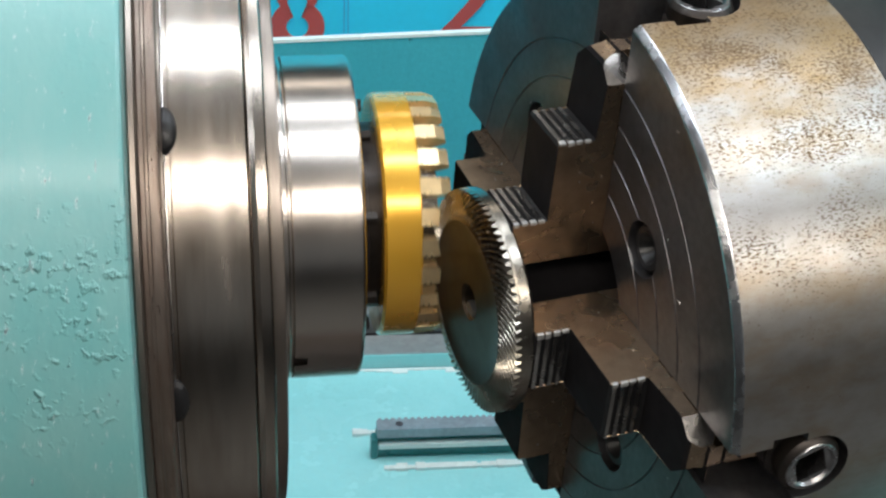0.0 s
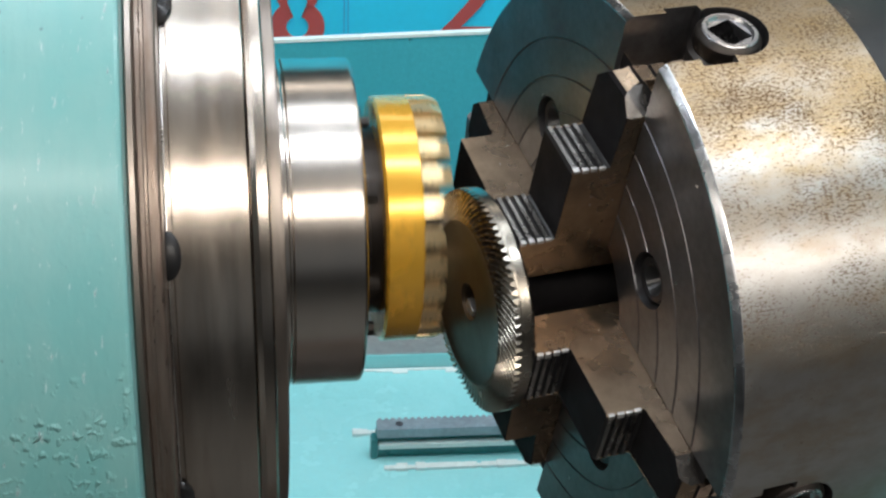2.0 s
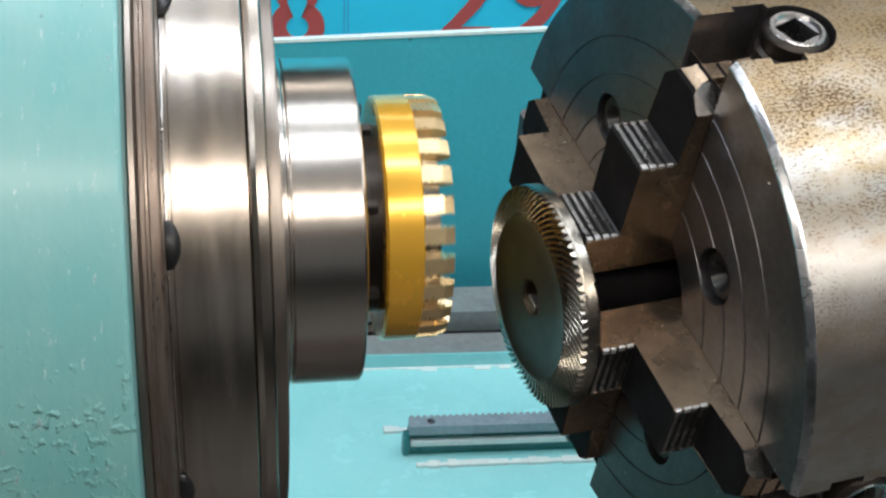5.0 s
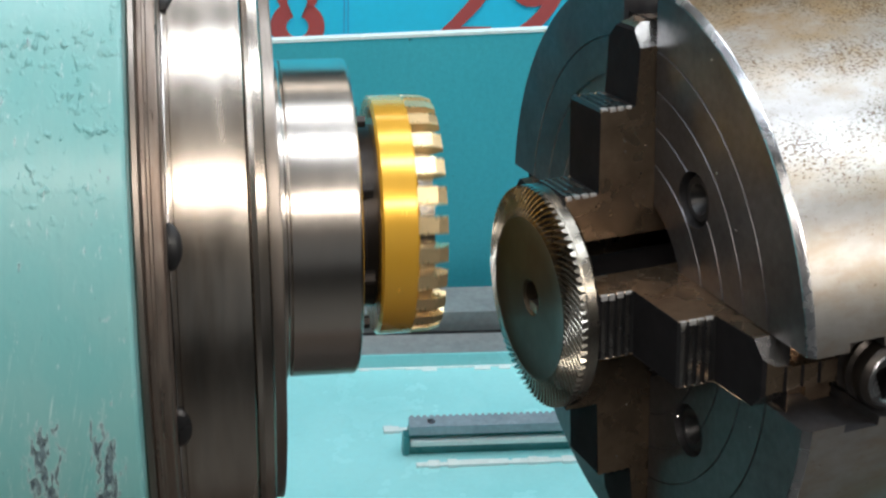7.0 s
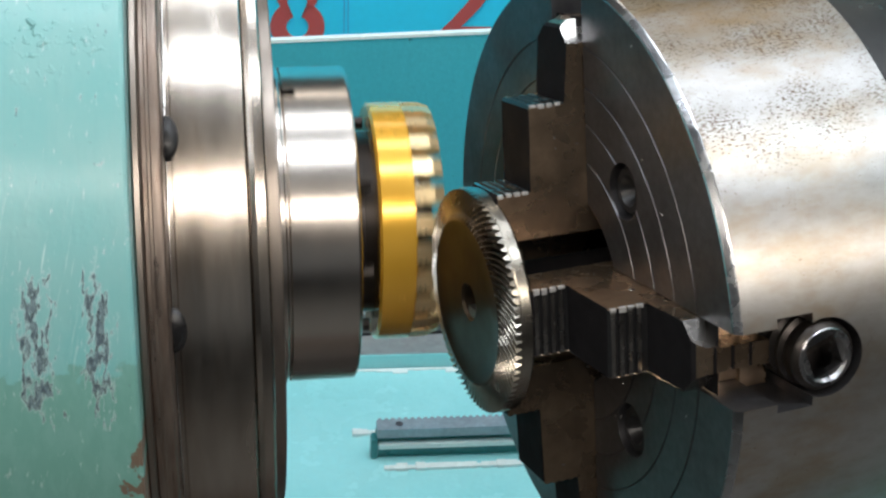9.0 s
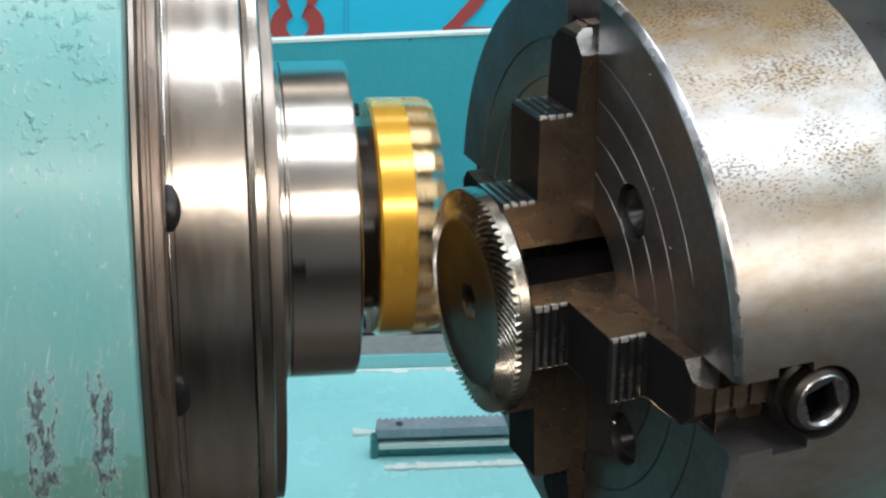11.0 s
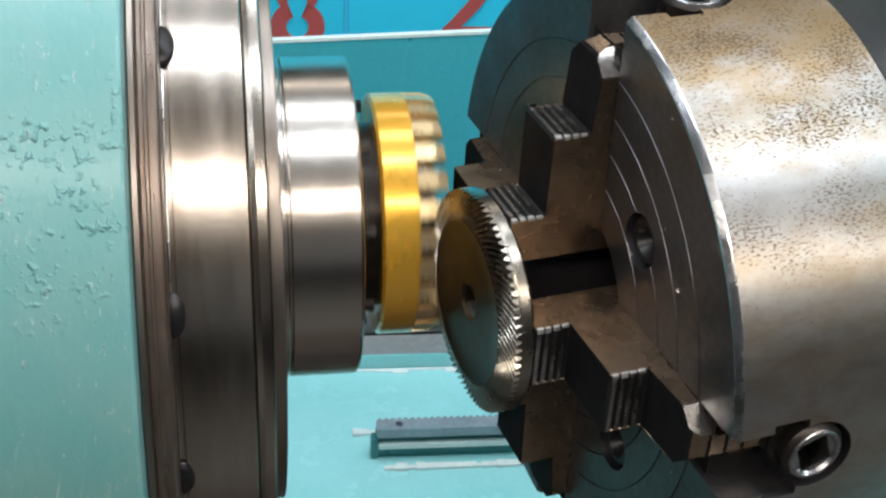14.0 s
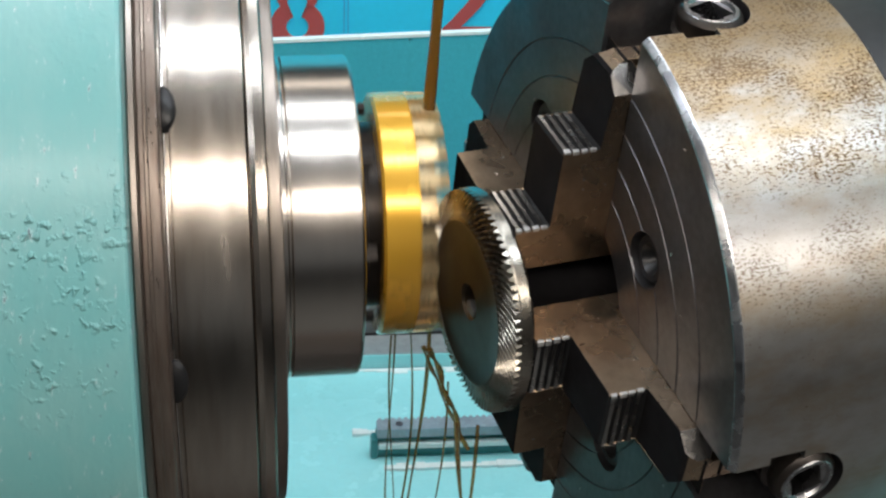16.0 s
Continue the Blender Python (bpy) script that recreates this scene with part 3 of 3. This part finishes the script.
def screw(t, a):
    bm = bmesh.new()
    prof = [(0.030, 0.0), (0.030, 0.0090)]
    z = 0.034
    while z < 0.0900:
        prof += [(z, 0.0086), (z + 0.0012, 0.0104), (z + 0.0022, 0.0104), (z + 0.0034, 0.0086)]
        z += 0.0042
    prof += [(0.0920, 0.0092), (0.0935, 0.0098), (0.0967, 0.0098), (0.0979, 0.0090), (0.0983, 0.0083), (0.0987, 0.0080), (0.0987, 0.0071), (0.0977, 0.0064), (0.0977, 0.0)]
    bm = lathe(prof[1:-1], 40, closed=False)
    bmesh.ops.holes_fill(bm, edges=[e for e in bm.edges if len(e.verts[0].link_faces) and e.is_boundary], sides=60)
    m = flip(a) @ Matrix.Translation((0.0600, JAW_ASIDE[a], 0)) @ pose(0, 0, 0, 0, -90, 0)
    ob = part("adjusting_screw", bm, SCREW, t, "bright jaw screw with a square socket", at=m)
    socket = bmesh.new()
    box(socket, 0.0860, 0.12, -0.0047, 0.0047, -0.0047, 0.0047, pose(0, 0, 0, 20, 0, 0))
    carve(ob, [socket])
    ob.data.materials.append(DARK)
    for p in ob.data.polygons:
        if math.hypot(p.center.y, p.center.z) > 0.0085 or p.center.x < 0.0870:
            p.material_index = 1
    return ob


def face_bolt(t, a):
    bm = lathe([(FACE + 0.0102, 0.0), (FACE + 0.0020, 0.0042), (FACE + 0.0008, 0.0048), (FACE + 0.0008, 0.0067), (FACE + 0.0022, 0.0076), (FACE + 0.0112, 0.0076)], 32, closed=False)
    part("bolt", bm, BLACK, t, "black socket bolt in the face", at=flip(a) @ Matrix.Translation((0.0008, 0, 0.0530)))


# ---- bed, rack, ways, backboard, numbered sheet ----
BACK_TURN = 6.0
BACK = Matrix.Translation((0, 0.86, 0)) @ pose(0, 0, 0, 0, 0, BACK_TURN)
BED_Z = 0.676


def bed():
    t = thing("bed_slide", "pale teal painted machine bed slide", "machine bed", kind="")
    bm = bmesh.new()
    box(bm, -0.7, 0.9, -0.235, -0.067, 0.52, BED_Z, bevel=0.003)
    part("casting", bm, TEAL_BED, t)
    # pale strip and pieces painted as the light the bed's edge catches
    bm = bmesh.new()
    rnd = random.Random(3)
    box(bm, -0.6, 0.8, -0.0690, -0.0668, BED_Z - 0.001, BED_Z + 0.0004, bevel=0.0003)
    x = -0.060
    while x < 0.10:
        w = 0.004 + 0.010 * rnd.random()
        d = 0.0008 + 0.0040 * rnd.random() ** 2
        box(bm, x, x + w, -0.0690 - d, -0.0680, BED_Z - 0.001, BED_Z + 0.0004 + 0.0004 * rnd.random(), bevel=0.0003)
        x += w * (0.8 + 0.8 * rnd.random())
    part("lit_edge", bm, PALE, t, "pale painted glints along the bed's edge")
    t.matrix_world = BACK
    return t


def rack():
    t = thing("toothed_rack", "grey steel toothed rack bolted on the teal bed", "rack")
    p, n = 0.0041, 60
    pts = [(0.0, 0.0), (0.0, 0.0100)]
    for k in range(n):
        x = k * p
        pts += [(x + 0.0004, 0.0100), (x + 0.0014, 0.0120), (x + 0.0027, 0.0120), (x + 0.0037, 0.0100)]
    pts += [(n * p, 0.0100), (n * p, 0.0)]
    bar = part("bar", extrude(pts, 0.0175, 0.0240, lambda u, v, w: Vector((u, v, w))), RACK, t, smooth=False)
    hole = bmesh.new()
    rod(hole, (0.0140, 0.0055, 0.019), (0.0140, 0.0055, 0.03), 0.0026, 24)
    carve(bar, [hole])
    bm = bmesh.new()
    box(bm, -0.0005, n * p, 0.0035, 0.0100, 0.0, 0.0176)
    part("seat", bm, TEAL_SEAT, t, "dark teal seat under the rack")
    bm = bmesh.new()
    box(bm, 0.001, n * p, -0.0005, 0.0060, 0.0085, 0.0125, bevel=0.0009)
    part("ridge", bm, PALE, t, "pale ridge along the seat")
    # dark block that stands in for a soft shadow left of the rack
    bm = bmesh.new()
    box(bm, -0.0040, 0.0008, 0.0010, 0.0100, -0.0003, 0.0150, bevel=0.002)
    part("end_shadow", bm, TEAL_SEAT, t)
    # rows of pale pieces put in for white glints and ridged paint
    rnd = random.Random(8)
    for y, x0, x1 in ((0.0270, -0.0140, 0.024), (-0.0085, 0.004, 0.16)):
        bm = bmesh.new()
        x = x0
        while x < x1:
            w, d = 0.004 + 0.008 * rnd.random(), 0.0013 + 0.0018 * rnd.random()
            box(bm, x, x + w, y - d, y + d, -0.0005, 0.0005 + 0.6 * d, bevel=0.0003)
            x += w * 0.85
        tagged(part("glint_ridge", bm, PALE, t, "raised pale ridge painted in for white glints"), "raised pale ridge painted in for white glints", kind="stuff")
    return t


def ways():
    t = thing("slideway", "grey scraped slideway behind the bed", "slideway")
    # the black third box is the dark slot between the grey ways
    for z0, z1, y0, y1, m in ((0.60, 0.6868, -0.066, -0.0660 + 0.0010, TEAL_BED), (0.60, 0.6875, -0.0650, -0.043, WAY),
                              (0.60, 0.6850, -0.0428, -0.036, BLACK), (0.60, 0.7010, -0.0358, -0.004, WAY)):
        bm = bmesh.new()
        box(bm, -0.7, 0.9, y0, y1, z0, z1, bevel=0.0004)
        part("rail", bm, m, t)
    t.matrix_world = BACK


def backboard():
    t = thing("backboard", "teal painted sheet metal guard with a pale top edge", "guard")
    bm = bmesh.new()
    box(bm, -0.25, 0.95, 0.0, 0.003, 0.60, 0.8890)
    part("sheet", bm, TEAL_WALL, t)
    bm = bmesh.new()
    box(bm, -0.25, 0.95, -0.0010, 0.0040, 0.8880, 0.8905, bevel=0.0006)
    part("edge", bm, PALE, t)
    # it stands square to the feed, a little out of line with the bed
    t.matrix_world = BACK @ Matrix.Translation((-0.09, 0, 0)) @ pose(0, 0, 0, 0, 0, 6.0) @ Matrix.Translation((0.09, 0, 0))


def glyph(txt, size, m, material, parent):
    cu = bpy.data.curves.new("numeral", "FONT")
    cu.body, cu.size, cu.extrude, cu.offset, cu.shear = txt, size, 0.0002, 0.0012, 0.12
    ob = new("numeral", cu)
    bpy.context.view_layer.update()
    me = bpy.data.meshes.new_from_object(ob.evaluated_get(bpy.context.evaluated_depsgraph_get()))
    bpy.data.objects.remove(ob)
    me.materials.clear()
    me.materials.append(material)
    g = new("numeral", me)
    g.parent, g.matrix_basis = parent, m
    return g


def numbered_sheet():
    t = thing("numbered_sheet", "blue printed sheet with large red numerals", "poster")
    bm = bmesh.new()
    box(bm, -0.7, 0.9, 0.0, 0.002, 0.70, 1.25)
    part("paper", bm, SIGN_BLUE, t)
    up = pose(0, -0.002, 0, 90, 0, 0)
    for txt, x, z, size in (("2", 0.0080, 0.8245, 0.095), ("9", 0.0600, 0.8245, 0.095)):
        glyph(txt, size, Matrix.Translation((x, 0, z)) @ up, SIGN_RED, t)
    # the foot of a looped numeral, open at its waist
    bm = bmesh.new()
    loop = []
    for k in range(33):
        a = radians(112 + 316 * k / 32)
        loop.append([bm.verts.new((r * math.cos(a), -0.0022, r * math.sin(a))) for r in (0.0085, 0.0205)])
    for p, q in zip(loop, loop[1:]):
        bm.faces.new((p[0], p[1], q[1], q[0]))
    for sx in (-1, 1):
        v = [bm.verts.new((sx * x, -0.0022, z)) for x, z in ((0.0032, 0.0078), (0.0075, 0.0190), (0.0060, 0.045), (0.0220, 0.045), (0.0190, 0.0300), (0.0125, 0.0160))]
        bm.faces.new(v)
    solid = bmesh.ops.extrude_face_region(bm, geom=list(bm.faces))
    bmesh.ops.translate(bm, vec=(0, 0.0012, 0), verts=[v for v in solid["geom"] if isinstance(v, bmesh.types.BMVert)])
    bmesh.ops.transform(bm, matrix=Matrix.Translation((-0.0935, 0, 0.8345)), verts=bm.verts)
    part("numeral", bm, SIGN_RED, t, smooth=False)
    for x in (-0.0585, -0.0555):
        bm = bmesh.new()
        box(bm, x, x + 0.0006, -0.0006, 0.0004, 0.72, 1.2)
        part("rule", bm, SIGN_LINE, t)
    t.matrix_world = Matrix.Translation((0, 1.02, 0)) @ pose(0, 0, 0, 0, 0, BACK_TURN)


# ---- plain machine bodies out of sight that carry the rest ----
def machine_bodies():
    # unseen base kept dark to darken what the steel above reflects
    bm = bmesh.new()
    box(bm, -0.75, 0.95, -0.75, 0.10, 0.0, 0.5195, bevel=0.01)
    t = tagged(part("machine_base", bm, DARK), "dark unseen machine base with chip tray on the floor", "machine base")
    t.matrix_world = BACK
    bm = bmesh.new()
    box(bm, -0.62, -0.345, -0.22, 0.22, 0.0, 1.25, bevel=0.01)
    t = tagged(part("cradle_housing", bm, TEAL_BED), "plain teal painted housing of the cradle", "machine housing")
    t.matrix_world = Matrix.Translation((CRADLE_AT.x, CRADLE_AT.y, 0)) @ pose(0, 0, 0, 0, 0, HEAD_HEADING)
    bm = bmesh.new()
    box(bm, 0.1605, 0.42, -0.14, 0.14, BED_Z + 0.0005 - CHUCK_AT.z, 0.15, bevel=0.01)
    t = tagged(part("work_head", bm, TEAL_BED), "plain teal painted work head carrying the chuck", "machine housing")
    return t


# ---- cutting oil ----
def oil_stream():
    t = thing("oil_stream", "thin stream of amber cutting oil falling on the cutter", "oil")
    rnd = random.Random(5)
    prof = [(0.0, 0.0)]
    n = 40
    for k in range(1, n):
        prof.append((0.30 * k / n, 0.0017 + 0.0010 * k / n + 0.0003 * math.sin(k * 0.9) + 0.0003 * rnd.random()))
    prof.append((0.30, 0.0))
    bm = lathe(prof[1:-1], 14, closed=False)
    bmesh.ops.holes_fill(bm, edges=[e for e in bm.edges if e.is_boundary], sides=40)
    bmesh.ops.transform(bm, matrix=pose(0, 0, 0, 0, -90, 0), verts=bm.verts)
    part("jet", bm, OIL, t)
    return t


def oil_strand(length, thick, seed):
    """A long wavy thread of falling oil, hanging from its top."""
    t = thing("oil_strand", "thin dripping thread of amber cutting oil", "oil", "oil threads under the cutter")
    rnd = random.Random(seed)
    bm = bmesh.new()
    rows, n = [], 60
    ph, sway = rnd.random() * 6, (0.0015 + 0.002 * rnd.random()) * min(1.0, length / 0.3)
    for k in range(n + 1):
        f = k / n
        r = thick * (0.35 + 0.65 * abs(math.sin(13 * f + ph)) * (1 - 0.5 * f)) + 0.0001
        c = Vector((sway * math.sin(15 * f + ph), sway * math.cos(11 * f + ph), -length * f))
        rows.append([bm.verts.new(c + Vector((r * math.cos(a), r * math.sin(a), 0))) for a in (0, 1.05, 2.09, 3.14, 4.19, 5.24)])
    for p, q in zip(rows, rows[1:]):
        for i in range(6):
            bm.faces.new((p[i], p[(i + 1) % 6], q[(i + 1) % 6], q[i]))
    bm.faces.new(rows[0])
    bm.faces.new(rows[-1][::-1])
    part("thread", bm, OIL_THREAD, t)
    return t


room()
WORK_HEAD = machine_bodies()
CRADLE = cradle()
NOSE = spindle_nose()
CUTTER = cutter_head()
GEAR_THING = bevel_gear()
CHUCK = chuck()
BED = bed()
RACK_THING = rack()
ways()
backboard()
numbered_sheet()
STREAM = oil_stream()
STRANDS = [(oil_strand(length, thick, k), x, y, z, lean, t0) for k, (length, thick, x, y, z, lean, t0) in enumerate((
    (0.430, 0.0011, 0.0210, 0.400, 0.9480, -0.4, 14.8), (0.475, 0.0007, 0.0045, 0.428, 0.985, 0.5, 14.6), (0.475, 0.0004, 0.0010, 0.430, 0.985, 2.0, 15.0),
    (0.475, 0.0003, -0.0080, 0.433, 0.985, -2.0, 15.2), (0.430, 0.0006, 0.0240, 0.400, 0.9480, 0.3, 15.1), (0.475, 0.0003, -0.0030, 0.433, 0.985, 1.5, 15.3),
    (0.046, 0.0013, 0.0075, 0.404, 0.978, -19.0, 14.7), (0.044, 0.0009, 0.0050, 0.408, 0.976, -21.0, 14.9), (0.430, 0.0003, 0.0110, 0.402, 0.965, -1.0, 15.2)))]


# ---- what moves ----
ROLL = ((0.0, 0.0), (0.5, 1.7), (1.0, 4.4), (1.5, 8.9), (2.0, 15.4), (2.5, 22.8), (3.0, 30.5), (3.3, 33.0), (3.5, 33.4), (3.7, 32.6), (4.0, 29.6), (4.2, 26.3), (5.2, 11.5),
        (6.3, -4.8), (6.5, -9.0), (7.0, -21.2), (7.5, -35.2), (7.8, -41.5), (8.0, -43.0), (8.2, -42.9), (8.5, -41.2), (9.0, -36.7), (10.2, -30.3), (11.5, -24.0), (12.0, -21.6),
        (12.5, -19.2), (13.0, -16.8), (13.5, -14.3), (14.0, -11.9), (14.5, -9.4), (15.0, -7.2), (15.5, -5.0), (16.0, -2.8))
INDEX = ((0.0, 9.24), (0.5, 10.55), (1.0, 12.48), (1.5, 15.09), (2.0, 19.22), (2.5, 24.19), (3.0, 30.0), (3.3, 31.9), (3.5, 32.24), (3.7, 31.7), (4.0, 29.7), (4.2, 27.67), (5.2, 17.5),
         (6.3, 6.0), (6.5, 2.2), (7.0, -6.37), (7.5, -15.40), (7.8, -18.2), (8.0, -18.63), (8.2, -17.6), (8.5, -14.49), (9.0, -11.04), (10.2, -6.2), (11.3, -2.2), (12.0, 0.0),
         (12.5, 1.72), (13.0, 3.39), (13.5, 5.04), (14.0, 6.64), (14.5, 8.19), (15.0, 9.75), (15.5, 11.2), (16.0, 12.65))
FEED = ((0.0, 0.0), (3.4, 0.0), (3.6, 0.0012), (3.8, 0.0035), (4.0, 0.0070), (4.2, 0.0123), (4.45, 0.0180), (4.7, 0.0198), (5.2, 0.0199), (7.3, 0.0199), (7.5, 0.0189), (7.75, 0.0142), (8.0, 0.0085), (8.3, 0.0022),
        (8.5, 0.0005), (8.7, 0.0), (16.0, 0.0))
SPIN = ((0.0, -298.0), (0.65, -46.0), (1.5, 292.0), (2.45, 684.0), (3.45, 1087.0), (9.0, 3191.4), (11.8, 4296.0), (12.7, 4660.0), (14.5, 5345.0), (16.0, 5930.0))


def between(rows, t):
    for (t0, a), (t1, b) in zip(rows, rows[1:]):
        if t <= t1:
            return a + (b - a) * (t - t0) / (t1 - t0)
    return rows[-1][1]


NEARER = 0.976       # scale that draws the head toward the camera, its size shrunk alike
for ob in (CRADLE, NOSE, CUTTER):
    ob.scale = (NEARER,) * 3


def motions():
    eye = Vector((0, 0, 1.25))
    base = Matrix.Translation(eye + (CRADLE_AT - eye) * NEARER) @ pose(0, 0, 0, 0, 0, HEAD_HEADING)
    walk(CRADLE, [(t, base @ flip(a)) for t, a in ROLL])
    spun = []
    for k in range(0, 321):
        t = k * 0.05
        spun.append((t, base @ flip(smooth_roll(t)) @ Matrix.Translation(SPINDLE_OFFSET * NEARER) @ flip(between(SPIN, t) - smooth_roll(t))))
    walk(NOSE, spun)
    walk(CUTTER, spun)
    held = []
    times = sorted({t for t, _ in INDEX} | {t for t, _ in FEED})
    for t in times:
        at = CHUCK_AT + SLIDE * between(FEED, t)
        held.append((t, Matrix.Translation(at) @ pose(0, 0, 0, 0, 0, CHUCK_HEADING) @ flip(smooth(INDEX, t))))
    walk(CHUCK, held)
    walk(GEAR_THING, held)
    walk(WORK_HEAD, [(t, Matrix.Translation(CHUCK_AT + SLIDE * s) @ pose(0, 0, 0, 0, 0, CHUCK_HEADING)) for t, s in FEED])
    walk(BED, [(t, Matrix.Translation(SLIDE * s) @ BACK) for t, s in FEED])
    rack_at = Vector((-0.0172, 0.6935, BED_Z))
    walk(RACK_THING, [(t, Matrix.Translation(rack_at + SLIDE * s) @ pose(0, 0, 0, 0, 0, BACK_TURN)) for t, s in FEED])
    lean = pose(0, 0, 0, 0, 2.5, 0)
    walk(STREAM, [(t, Matrix.Translation((0.0036, 0.4380, z)) @ lean) for t, z in ((0.0, 1.42), (13.92, 1.42), (14.0, 1.26), (14.1, 1.0335), (16.0, 1.0330))])
    for ob, x, y, z, lean, t0 in STRANDS:
        walk(ob, [(t, Matrix.Translation((x, y, z + dz)) @ pose(0, 0, 0, 0, lean, 0)) for t, dz in ((0.0, 0.62), (t0 - 0.2, 0.62), (t0 - 0.1, 0.30), (t0, 0.0), (16.0, -0.012))])


def smooth(rows, t):
    """A smooth curve through the rows (cubic, with the slopes of the neighbours)."""
    n = len(rows)
    for i in range(n - 1):
        (t0, a), (t1, b) = rows[i], rows[i + 1]
        if t <= t1:
            s0 = (b - rows[i - 1][1]) / (t1 - rows[i - 1][0]) if i else (b - a) / (t1 - t0)
            s1 = (rows[i + 2][1] - a) / (rows[i + 2][0] - t0) if i + 2 < n else (b - a) / (t1 - t0)
            u, d = (t - t0) / (t1 - t0), t1 - t0
            return ((2 * u ** 3 - 3 * u ** 2 + 1) * a + (u ** 3 - 2 * u ** 2 + u) * d * s0
                    + (-2 * u ** 3 + 3 * u ** 2) * b + (u ** 3 - u ** 2) * d * s1)
    return rows[-1][1]


def smooth_roll(t):
    return smooth(ROLL, t)


motions()
